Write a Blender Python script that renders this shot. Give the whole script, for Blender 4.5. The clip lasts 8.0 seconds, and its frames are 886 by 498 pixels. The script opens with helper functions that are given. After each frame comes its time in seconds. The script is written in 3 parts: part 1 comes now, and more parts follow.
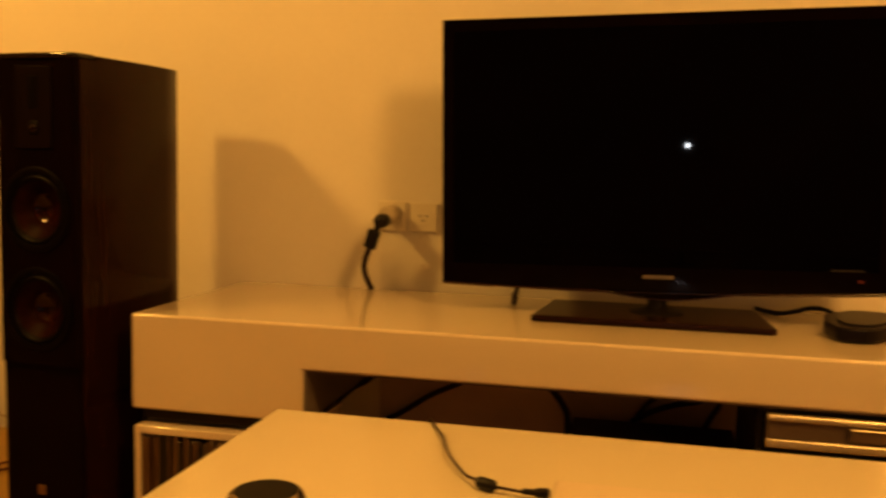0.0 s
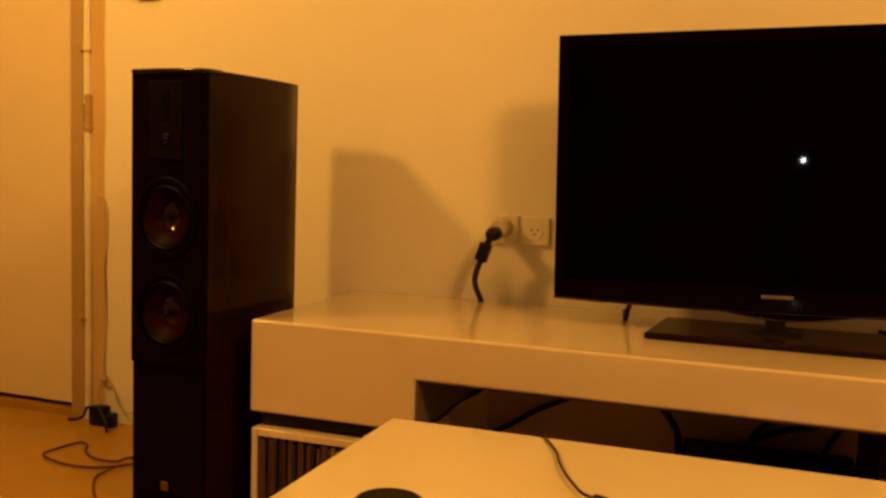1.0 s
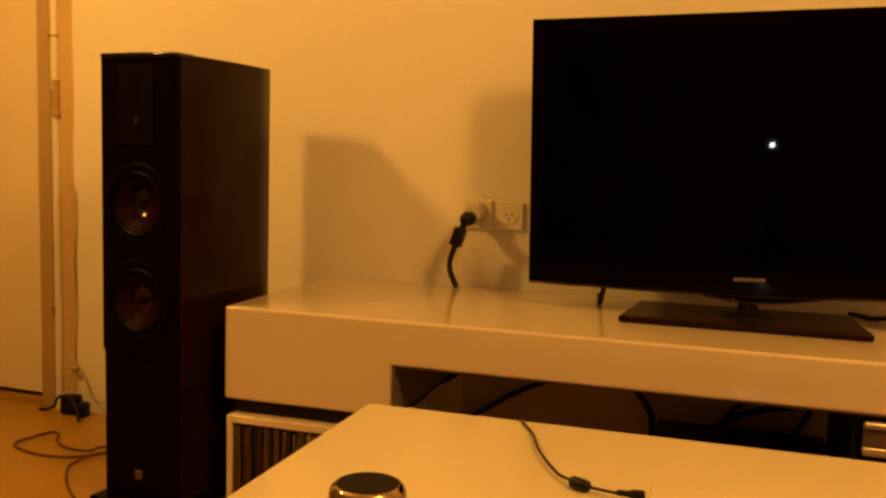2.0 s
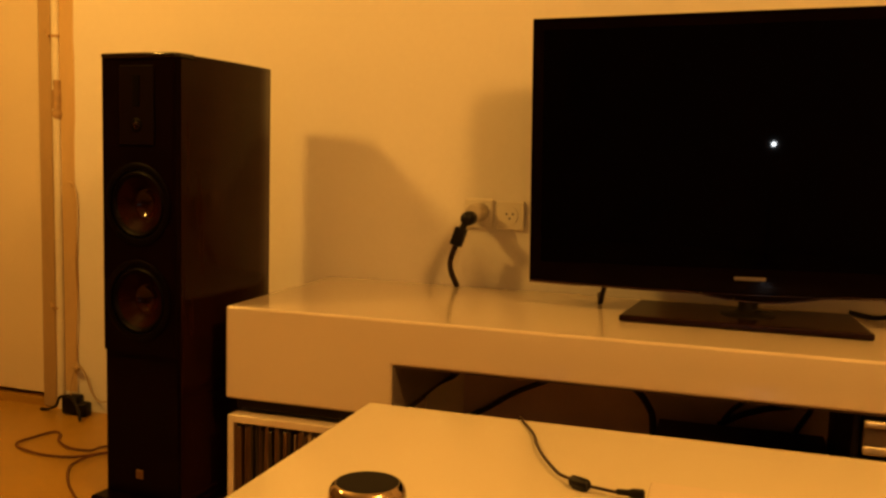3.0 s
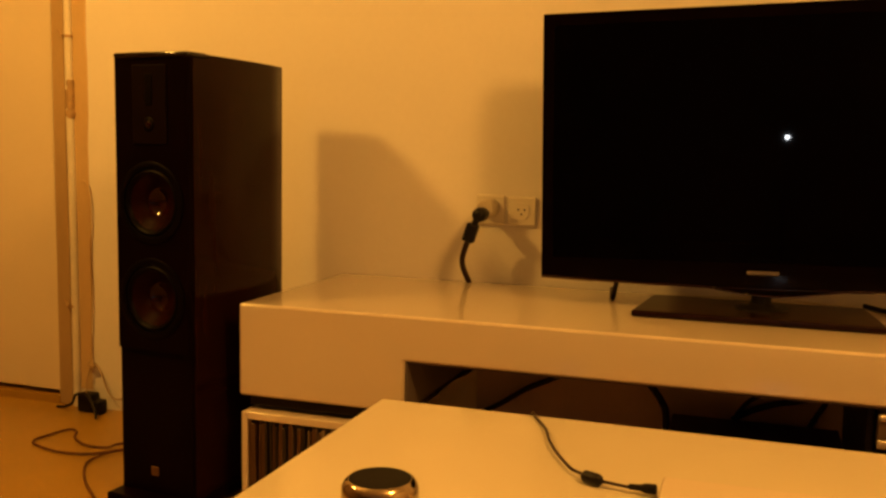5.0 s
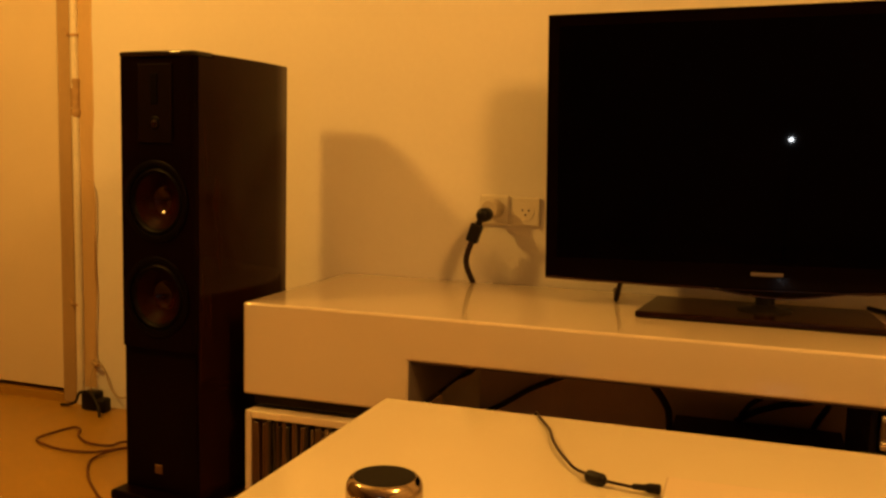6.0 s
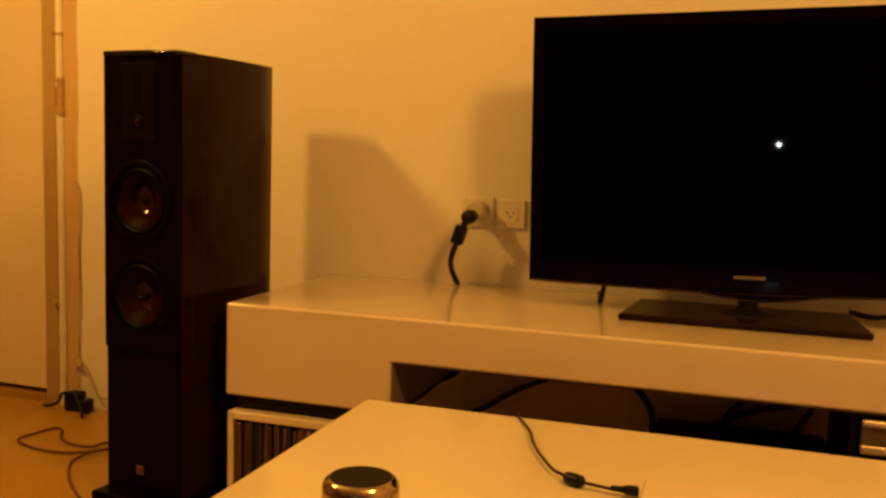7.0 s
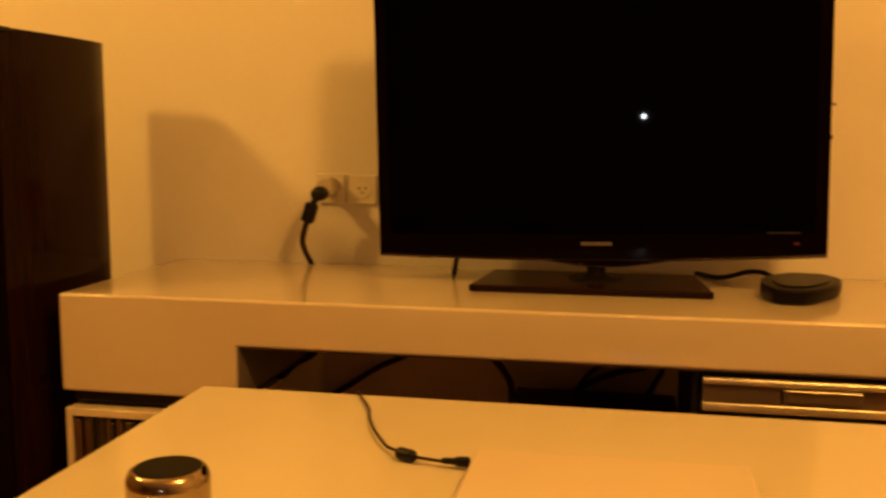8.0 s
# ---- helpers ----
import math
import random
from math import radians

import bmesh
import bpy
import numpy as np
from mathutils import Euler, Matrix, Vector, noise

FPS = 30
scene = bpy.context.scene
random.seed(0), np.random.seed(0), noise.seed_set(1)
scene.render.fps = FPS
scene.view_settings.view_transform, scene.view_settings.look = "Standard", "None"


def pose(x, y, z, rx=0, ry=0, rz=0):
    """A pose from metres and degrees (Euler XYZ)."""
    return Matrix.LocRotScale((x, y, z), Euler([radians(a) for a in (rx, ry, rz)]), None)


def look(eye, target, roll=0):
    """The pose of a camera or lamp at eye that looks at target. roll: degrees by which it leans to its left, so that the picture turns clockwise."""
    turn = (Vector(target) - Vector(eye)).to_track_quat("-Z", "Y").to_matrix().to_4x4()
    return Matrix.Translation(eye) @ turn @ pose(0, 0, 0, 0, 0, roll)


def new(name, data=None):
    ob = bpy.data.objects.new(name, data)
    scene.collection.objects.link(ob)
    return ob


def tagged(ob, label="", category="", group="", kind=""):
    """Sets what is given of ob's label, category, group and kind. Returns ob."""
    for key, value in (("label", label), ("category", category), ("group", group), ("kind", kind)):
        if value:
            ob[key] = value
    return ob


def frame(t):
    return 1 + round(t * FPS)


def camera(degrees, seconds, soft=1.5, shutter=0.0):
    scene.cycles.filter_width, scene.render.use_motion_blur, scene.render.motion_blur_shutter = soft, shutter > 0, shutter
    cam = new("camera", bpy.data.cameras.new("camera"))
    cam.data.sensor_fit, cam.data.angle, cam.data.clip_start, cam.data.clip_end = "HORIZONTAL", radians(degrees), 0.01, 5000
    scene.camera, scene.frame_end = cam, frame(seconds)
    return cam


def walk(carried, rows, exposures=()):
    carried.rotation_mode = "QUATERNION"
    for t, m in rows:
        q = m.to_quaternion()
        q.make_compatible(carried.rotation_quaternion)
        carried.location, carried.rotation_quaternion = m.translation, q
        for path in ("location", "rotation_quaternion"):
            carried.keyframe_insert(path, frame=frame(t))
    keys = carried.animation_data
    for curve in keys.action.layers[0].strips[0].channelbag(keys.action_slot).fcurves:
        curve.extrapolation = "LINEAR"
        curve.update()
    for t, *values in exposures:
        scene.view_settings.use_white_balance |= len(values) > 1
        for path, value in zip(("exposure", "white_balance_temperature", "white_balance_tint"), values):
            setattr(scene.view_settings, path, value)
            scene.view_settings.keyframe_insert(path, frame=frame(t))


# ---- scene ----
PATH = [
    (0, (0.051, -0.240, 0.862), (-0.391, 1.701, 0.664), 1.3),
    (0.2, (0.040, -0.244, 0.866), (-0.491, 1.674, 0.672), 1.3),
    (0.5, (0.033, -0.261, 0.871), (-0.579, 1.636, 0.704), 1.7),
    (1, (0.028, -0.261, 0.869), (-0.621, 1.622, 0.688), 1.9),
    (1.2, (0.022, -0.256, 0.869), (-0.579, 1.646, 0.685), 1.4),
    (1.4, (0.020, -0.262, 0.870), (-0.541, 1.648, 0.675), 1.7),
    (1.5, (0.020, -0.265, 0.870), (-0.568, 1.638, 0.684), 1.3),
    (2, (0.021, -0.260, 0.865), (-0.570, 1.640, 0.657), 1.7),
    (3.5, (0.025, -0.262, 0.865), (-0.578, 1.634, 0.656), 1.4),
    (4, (0.022, -0.266, 0.866), (-0.600, 1.622, 0.647), 1.3),
    (5.5, (0.030, -0.262, 0.866), (-0.589, 1.627, 0.649), 1.1),
    (6, (0.026, -0.267, 0.864), (-0.600, 1.620, 0.648), 1.4),
    (6.5, (0.028, -0.265, 0.864), (-0.587, 1.623, 0.624), 1.6),
    (7, (0.039, -0.261, 0.861), (-0.567, 1.633, 0.652), 1.8),
    (7.3, (0.068, -0.238, 0.860), (-0.526, 1.660, 0.648), 1.0),
    (7.5, (0.088, -0.226, 0.858), (-0.460, 1.686, 0.645), 0.4),
    (7.7, (0.103, -0.213, 0.851), (-0.370, 1.717, 0.629), 0.3),
    (8, (0.115, -0.194, 0.843), (-0.258, 1.756, 0.599), 0.2),
]
cam = camera(50.6, 8.0, soft=2.6, shutter=0.5)
walk(cam, [(t, look(eye, target, roll)) for t, eye, target, roll in PATH])

# ---- world, lamps ----
world = bpy.data.worlds.new("night")
scene.world = world
world.use_nodes = True
world.node_tree.nodes["Background"].inputs[0].default_value = (0.9, 0.5, 0.2, 1)
world.node_tree.nodes["Background"].inputs[1].default_value = 0.0

LAMP_A = (-2.00, 0.85, 1.88)
LAMP_B = (1.10, 0.15, 2.42)
LED = (0.272, -3.9, 0.992)


def bulb_light(name, at, watts, radius, colour):
    lamp = bpy.data.lights.new(name, "POINT")
    lamp.energy, lamp.shadow_soft_size, lamp.color = watts, radius, colour
    ob = new(name, lamp)
    ob.location = at
    return ob


bulb_light("lamp_light", LAMP_A, 68, 0.08, (1.0, 0.478, 0.077))
bulb_light("lamp_light", LAMP_B, 116, 0.20, (1.0, 0.448, 0.080))
bulb_light("led_light", LED, 5.2, 0.018, (0.9, 0.95, 1.0))

# ---- materials ----


def material(name, colour, rough=0.5, metal=0.0, spec=0.5, coat=0.0, var=0.0, scale=8.0, fine=0.0, fine_scale=120.0,
             bump=0.0, stretch=(1, 1, 1), other=None, rough_var=0.0):
    """A principled surface with two scales of variation in colour, gloss and relief."""
    m = bpy.data.materials.new(name)
    m.use_nodes = True
    t = m.node_tree
    b = t.nodes["Principled BSDF"]
    b.inputs["Base Color"].default_value = (*colour, 1)
    b.inputs["Roughness"].default_value = rough
    b.inputs["Metallic"].default_value = metal
    b.inputs["Specular IOR Level"].default_value = spec
    b.inputs["Coat Weight"].default_value = coat
    b.inputs["Coat Roughness"].default_value = 0.06
    co = t.nodes.new("ShaderNodeTexCoord")
    mp = t.nodes.new("ShaderNodeMapping")
    mp.inputs["Scale"].default_value = stretch
    t.links.new(co.outputs["Object"], mp.inputs["Vector"])

    def grain(sc, detail):
        n = t.nodes.new("ShaderNodeTexNoise")
        n.inputs["Scale"].default_value, n.inputs["Detail"].default_value = sc, detail
        t.links.new(mp.outputs["Vector"], n.inputs["Vector"])
        return n

    big, small = grain(scale, 4), grain(fine_scale, 3)
    if var or fine:
        low = other or tuple(c * (1 - var) for c in colour)
        mix = t.nodes.new("ShaderNodeMix")
        mix.data_type = "RGBA"
        mix.inputs["A"].default_value, mix.inputs["B"].default_value = (*low, 1), (*colour, 1)
        ramp = t.nodes.new("ShaderNodeValToRGB")
        ramp.color_ramp.elements[0].position, ramp.color_ramp.elements[1].position = 0.35, 0.65
        t.links.new(big.outputs["Fac"], ramp.inputs["Fac"])
        t.links.new(ramp.outputs["Color"], mix.inputs["Factor"])
        mix2 = t.nodes.new("ShaderNodeMix")
        mix2.data_type, mix2.blend_type = "RGBA", "MULTIPLY"
        mix2.inputs["Factor"].default_value = fine
        t.links.new(mix.outputs["Result"], mix2.inputs["A"])
        t.links.new(small.outputs["Color"], mix2.inputs["B"])
        hs = t.nodes.new("ShaderNodeRGBToBW")
        t.links.new(small.outputs["Color"], hs.inputs["Color"])
        t.links.new(hs.outputs["Val"], mix2.inputs["B"])
        t.links.new(mix2.outputs["Result"], b.inputs["Base Color"])
    if rough_var:
        mr = t.nodes.new("ShaderNodeMapRange")
        mr.inputs["To Min"].default_value, mr.inputs["To Max"].default_value = rough - rough_var, rough + rough_var
        t.links.new(big.outputs["Fac"], mr.inputs["Value"])
        t.links.new(mr.outputs["Result"], b.inputs["Roughness"])
    if bump:
        bp = t.nodes.new("ShaderNodeBump")
        bp.inputs["Strength"].default_value, bp.inputs["Distance"].default_value = bump, 0.002
        t.links.new(small.outputs["Fac"], bp.inputs["Height"])
        t.links.new(bp.outputs["Normal"], b.inputs["Normal"])
    return m


def glow(name, colour, strength):
    m = bpy.data.materials.new(name)
    m.use_nodes = True
    b = m.node_tree.nodes["Principled BSDF"]
    b.inputs["Base Color"].default_value = (*colour, 1)
    b.inputs["Emission Color"].default_value = (*colour, 1)
    b.inputs["Emission Strength"].default_value = strength
    return m


PLASTER = material("wall_plaster", (0.80, 0.76, 0.69), 0.75, spec=0.25, var=0.05, scale=1.7, fine=0.06, fine_scale=60, bump=0.15)
CEILING = material("ceiling_paint", (0.8, 0.78, 0.74), 0.85, spec=0.2, var=0.03, scale=1.5, bump=0.1)
DOORPAINT = material("door_paint", (0.74, 0.64, 0.48), 0.45, var=0.06, scale=2.5, fine=0.05, bump=0.05)
TRIMTAN = material("tan_trim", (0.64, 0.45, 0.22), 0.6, var=0.18, scale=5, fine=0.15, bump=0.2, stretch=(1, 1, 0.3))
TRIMDARK = material("brown_trim", (0.47, 0.32, 0.15), 0.6, var=0.2, scale=6, fine=0.2, bump=0.2, stretch=(1, 1, 0.3))
PIPEPAINT = material("pipe_paint", (0.80, 0.74, 0.62), 0.4, var=0.12, scale=9, fine=0.12, fine_scale=70, bump=0.25)
RUST = material("rusty_joint", (0.62, 0.40, 0.18), 0.7, var=0.35, scale=18, fine=0.3, bump=0.5)
FLOORMAT = material("floor_tile", (0.40, 0.225, 0.026), 0.3, spec=0.4, var=0.12, scale=3.0, fine=0.14, fine_scale=40, bump=0.04, rough_var=0.08)
LACQUER = material("white_lacquer", (0.66, 0.57, 0.46), 0.08, spec=0.5, coat=0.45, var=0.025, scale=3, fine=0.02, bump=0.01, rough_var=0.03)
TABLETOP = material("white_gloss_table", (0.66, 0.61, 0.48), 0.09, spec=0.4, coat=0.0, var=0.025, scale=3, fine=0.02, bump=0.01, rough_var=0.03)
LAPTOPWHITE = material("white_plastic_lid", (0.70, 0.615, 0.505), 0.24, var=0.02, scale=6, fine=0.03)
CABINET = material("black_ash_gloss", (0.0170, 0.0046, 0.0009), 0.13, spec=0.11, coat=0.0, var=0.3, scale=6, fine=0.2, fine_scale=90, stretch=(6, 6, 0.6), rough_var=0.03)
BAFFLE = material("black_baffle", (0.0042, 0.0011, 0.0005), 0.30, spec=0.04, var=0.3, scale=9, fine=0.2)
TOPGLOSS = material("black_top_gloss", (0.004, 0.002, 0.001), 0.09, spec=0.5, var=0.2, scale=9)
RUBBER = material("rubber_surround", (0.0022, 0.0010, 0.0005), 0.45, spec=0.05, var=0.2, scale=20, fine=0.2)
CAPMAT = material("dust_cap_gloss", (0.020, 0.0028, 0.0006), 0.07, spec=0.3, var=0.2, scale=30)
DOMEMAT = material("dome_gloss", (0.010, 0.0014, 0.0004), 0.07, spec=0.25, var=0.2, scale=30)
CONE = material("woofer_cone", (0.016, 0.0022, 0.0004), 0.45, spec=0.035, var=0.35, scale=26, fine=0.3, fine_scale=200, bump=0.3)
TWEETPLATE = material("tweeter_plate", (0.0052, 0.0016, 0.0007), 0.42, spec=0.06, var=0.2, scale=12, fine=0.2)
BADGE = material("bronze_badge", (0.20, 0.11, 0.04), 0.45, metal=0.6, var=0.2, scale=60, fine=0.2)
SCREEN = material("tv_screen", (0.0006, 0.0004, 0.0004), 0.02, spec=0.07, var=0.1, scale=2)
BEZEL = material("tv_bezel", (0.0028, 0.0012, 0.0008), 0.06, spec=0.035, var=0.2, scale=4)
EDGERED = material("tinted_edge", (0.022, 0.005, 0.003), 0.15, spec=0.5, var=0.2, scale=9)
STANDGLASS = material("stand_glass", (0.0150, 0.0045, 0.0018), 0.22, spec=0.11, var=0.2, scale=5, fine=0.1)
BROWNCABLE = material("brown_cable", (0.15, 0.050, 0.012), 0.5, spec=0.3, var=0.25, scale=40, fine=0.2)
# for walls out of view, dark to hold down fill and reflections
DARKWALL = material("dark_unseen_wall", (0.28, 0.20, 0.13), 0.7, spec=0.2, var=0.15, scale=2, fine=0.1, bump=0.1)
# greys that carry the shade inside the console opening
BACKSHADE = material("shaded_back_board", (0.56, 0.45, 0.52), 0.6, spec=0.3, var=0.15, scale=5, fine=0.12)
SHADELINING = material("shade_board", (0.15, 0.125, 0.12), 0.6, spec=0.3, var=0.15, scale=5, fine=0.12)
ROUTERMAT = material("router_plastic", (0.0065, 0.0045, 0.0075), 0.34, spec=0.09, var=0.2, scale=20, fine=0.15)
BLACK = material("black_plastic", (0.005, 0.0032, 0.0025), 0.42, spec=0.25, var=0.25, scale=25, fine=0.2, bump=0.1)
CABLE = material("black_cable", (0.007, 0.0042, 0.003), 0.5, spec=0.25, var=0.25, scale=40, fine=0.2)
PLUGCABLE = material("dark_brown_cable", (0.030, 0.011, 0.0035), 0.45, spec=0.25, var=0.25, scale=40, fine=0.2)
IVORY = material("ivory_plastic", (0.76, 0.71, 0.60), 0.35, var=0.04, scale=15, fine=0.04)
BEIGE = material("beige_plastic", (0.52, 0.45, 0.34), 0.4, var=0.08, scale=20, fine=0.08)
SILVER = material("brushed_silver", (0.80, 0.73, 0.60), 0.27, metal=0.7, var=0.1, scale=12, fine=0.12, fine_scale=200, stretch=(0.1, 1, 6))
SILVERDARK = material("grey_metal", (0.36, 0.31, 0.26), 0.40, metal=0.5, var=0.1, scale=12, fine=0.1)
CHROME = material("polished_steel", (0.42, 0.33, 0.23), 0.13, metal=1.0, var=0.06, scale=20, rough_var=0.03)
JARTOP = material("black_lid", (0.002, 0.0012, 0.001), 0.3, spec=0.04, var=0.3, scale=30, fine=0.2)
GREYBAR = material("grey_print_and_glint", (0.20, 0.17, 0.145), 0.35, metal=0.5, var=0.05, scale=30)
DARKGREY = material("dim_print", (0.014, 0.012, 0.011), 0.4, var=0.1, scale=30)
HOLE = material("dark_hole", (0.02, 0.015, 0.01), 0.7, var=0.1, scale=30)
BULB = glow("bulb_glow", (1.0, 0.5, 0.12), 12)
REDLED = glow("standby_red", (0.06, 0.001, 0.0006), 0.05)
CASES = [material("case_" + n, c, 0.3, var=0.25, scale=14, fine=0.2) for n, c in (
    ("black", (0.02, 0.016, 0.013)), ("brown", (0.09, 0.045, 0.02)), ("grey", (0.14, 0.10, 0.07)), ("cream", (0.26, 0.19, 0.11)))]

PLAYERGREY = material("dark_player_metal", (0.15, 0.115, 0.095), 0.35, metal=0.5, var=0.1, scale=12, fine=0.1)

# ---- building helpers ----


def mesh_object(name, bm, mat, smooth=False):
    me = bpy.data.meshes.new(name)
    bmesh.ops.recalc_face_normals(bm, faces=bm.faces)
    if smooth:
        # round where faces are alike, but keep large flat faces flat against their bevels
        for f in bm.faces:
            f.smooth = True
        for e in bm.edges:
            if len(e.link_faces) == 2:
                a, b = (f.calc_area() for f in e.link_faces)
                turn = e.calc_face_angle(0)
                e.smooth = turn < radians(50) and not (turn > radians(6) and max(a, b) > 8 * min(a, b))
    bm.to_mesh(me)
    bm.free()
    if mat:
        me.materials.append(mat)
    return new(name, me)


def thing(name, at, label, category, group="", kind=""):
    ob = new(name)
    ob.location = at
    ob.empty_display_size = 0.05
    bpy.context.view_layer.update()
    return tagged(ob, label, category, group, kind)


def part(name, bm, mat, parent, label="", smooth=True):
    """One mesh under a thing or a part; its coordinates are those of the world."""
    ob = mesh_object(name, bm, mat, smooth)
    ob.parent = parent
    bpy.context.view_layer.update()
    ob.matrix_parent_inverse = parent.matrix_world.inverted()
    if label:
        tagged(ob, label)
    return ob


def single(name, bm, mat, label, category, group="", kind="", smooth=True):
    return tagged(mesh_object(name, bm, mat, smooth), label, category, group, kind)


def box(x0, x1, y0, y1, z0, z1, bevel=0.0, seg=2, bm=None):
    own = bm is None
    bm = bm or bmesh.new()
    vs = [bm.verts.new((x, y, z)) for z in (z0, z1) for y in (y0, y1) for x in (x0, x1)]
    for f in ((0, 1, 3, 2), (4, 6, 7, 5), (0, 4, 5, 1), (2, 3, 7, 6), (0, 2, 6, 4), (1, 5, 7, 3)):
        bm.faces.new([vs[i] for i in f])
    if bevel and own:
        bmesh.ops.bevel(bm, geom=bm.edges[:], offset=bevel, segments=seg, profile=0.5, affect="EDGES")
    return bm


def prism(outline, axis, a, b, bevel=0.0, seg=2):
    """A flat outline pushed along an axis from a to b."""
    bm = bmesh.new()

    def at(p, d):
        u, v = p
        return {"x": (d, u, v), "y": (u, d, v), "z": (u, v, d)}[axis]

    lo = [bm.verts.new(at(p, a)) for p in outline]
    hi = [bm.verts.new(at(p, b)) for p in outline]
    bm.faces.new(lo)
    bm.faces.new(hi[::-1])
    n = len(outline)
    for i in range(n):
        bm.faces.new((lo[i], hi[i], hi[(i + 1) % n], lo[(i + 1) % n]))
    if bevel:
        bmesh.ops.recalc_face_normals(bm, faces=bm.faces)
        sharp = [e for e in bm.edges if len(e.link_faces) == 2 and e.calc_face_angle(0) > radians(30)]
        bmesh.ops.bevel(bm, geom=sharp, offset=bevel, segments=seg, profile=0.5, affect="EDGES")
    return bm


def lathe(profile, at, axis="z", seg=40):
    """A profile of (radius, height along the axis) turned round it."""
    bm = bmesh.new()
    rings = []
    for r, h in profile:
        ring = []
        for k in range(seg):
            c, s = math.cos(2 * math.pi * k / seg), math.sin(2 * math.pi * k / seg)
            p = {"z": (r * c, r * s, h), "y": (r * c, h, r * s), "x": (h, r * c, r * s)}[axis]
            ring.append(bm.verts.new(Vector(at) + Vector(p)))
        rings.append(ring)
    for a, b in zip(rings, rings[1:]):
        for k in range(seg):
            bm.faces.new((a[k], a[(k + 1) % seg], b[(k + 1) % seg], b[k]))
    for ring in (rings[0], rings[-1]):
        bm.faces.new(ring)
    bmesh.ops.remove_doubles(bm, verts=bm.verts[:], dist=1e-5)
    return bm


def smooth_line(points, steps=8):
    p = [Vector(q) for q in points]
    p = [2 * p[0] - p[1]] + p + [2 * p[-1] - p[-2]]
    out = []
    for i in range(1, len(p) - 2):
        for k in range(steps):
            t = k / steps
            out.append(0.5 * (2 * p[i] + (p[i + 1] - p[i - 1]) * t + (2 * p[i - 1] - 5 * p[i] + 4 * p[i + 1] - p[i + 2]) * t * t
                              + (3 * p[i] - p[i - 1] - 3 * p[i + 1] + p[i + 2]) * t ** 3))
    return out + [p[-2]]


def tube(points, radius, seg=8, steps=8, bm=None):
    line = smooth_line(points, steps)
    bm = bm or bmesh.new()
    rings, side = [], None
    for i, q in enumerate(line):
        d = (line[min(i + 1, len(line) - 1)] - line[max(i - 1, 0)]).normalized()
        if side is None:
            side = d.orthogonal().normalized()
        side = (side - d * side.dot(d)).normalized()
        up = d.cross(side)
        rings.append([bm.verts.new(q + radius * (math.cos(2 * math.pi * k / seg) * side + math.sin(2 * math.pi * k / seg) * up)) for k in range(seg)])
    for a, b in zip(rings, rings[1:]):
        for k in range(seg):
            bm.faces.new((a[k], a[(k + 1) % seg], b[(k + 1) % seg], b[k]))
    bm.faces.new(rings[0])
    bm.faces.new(rings[-1])
    return bm


# ---- the room ----
WY = 2.208            # face of the wall behind the television
CEIL = 2.65
X0, X1, Y0 = -3.7, 2.8, -5.2

single("floor", box(X0 - 0.12, X1 + 0.12, Y0 - 0.12, WY + 0.5, -0.1, 0.0), FLOORMAT, "warm beige polished tile floor, lightly mottled", "floor", kind="structure")
single("ceiling", box(X0 - 0.12, X1 + 0.12, Y0 - 0.12, WY + 0.5, CEIL, CEIL + 0.1), CEILING, "plain white painted ceiling", "ceiling", kind="structure")
single("wall_north", box(-2.046, X1 + 0.12, WY, WY + 0.14, 0.0, CEIL), PLASTER, "cream white plastered wall behind the television", "wall", kind="structure")
single("wall_north_west", box(X0 - 0.12, -3.02, WY, WY + 0.14, 0.0, CEIL), PLASTER, "cream white plastered wall beside the door", "wall", kind="structure")
single("wall_lintel", box(-3.02, -2.046, WY, WY + 0.14, 2.13, CEIL), PLASTER, "cream white plaster above the door", "wall", kind="structure")
# unseen, its dark colour chosen to reduce the fill light
single("wall_west", box(X0 - 0.12, X0, Y0, WY, 0.0, CEIL), DARKWALL, "unseen side wall, made dark brown to cut bounced light", "wall", kind="structure")
single("wall_east", box(X1, X1 + 0.12, Y0, WY, 0.0, CEIL), PLASTER, "cream white plastered side wall", "wall", kind="structure")
# unseen, its dark colour chosen so the screen mirrors little
single("wall_south", box(X0 - 0.12, X1 + 0.12, Y0 - 0.12, Y0, 0.0, CEIL), DARKWALL, "unseen rear wall, made dark brown to keep reflections dark", "wall", kind="structure")

door = thing("door_1", (-2.55, WY, 0.0), "closed cream painted door with a dark gap underneath", "door", kind="structure")
part("leaf", box(-2.95, -2.100, WY + 0.012, WY + 0.05, 0.041, 2.06, 0.004), DOORPAINT, door)
part("stile", box(-2.226, -2.101, WY + 0.0085, WY + 0.0118, 0.043, 2.058), DOORPAINT, door)
part("jamb", box(-2.0975, -2.047, WY - 0.004, WY + 0.13, 0.0, 2.128, 0.004), TRIMDARK, door, "brown painted door frame")
part("jamb", box(-3.018, -2.953, WY - 0.004, WY + 0.13, 0.0, 2.128, 0.004), TRIMDARK, door, "brown painted door frame")
part("head", box(-2.952, -2.0985, WY - 0.003, WY + 0.13, 2.064, 2.127, 0.003), TRIMTAN, door, "tan painted door frame")
part("threshold", box(-2.952, -2.0985, WY - 0.003, WY + 0.13, 0.0, 0.026), FLOORMAT, door, "worn stone threshold")
single("wall_beyond_door", box(-3.02, -2.046, WY + 0.40, WY + 0.46, 0.0, 2.2), PLASTER, "dark passage wall behind the door", "wall", kind="structure")

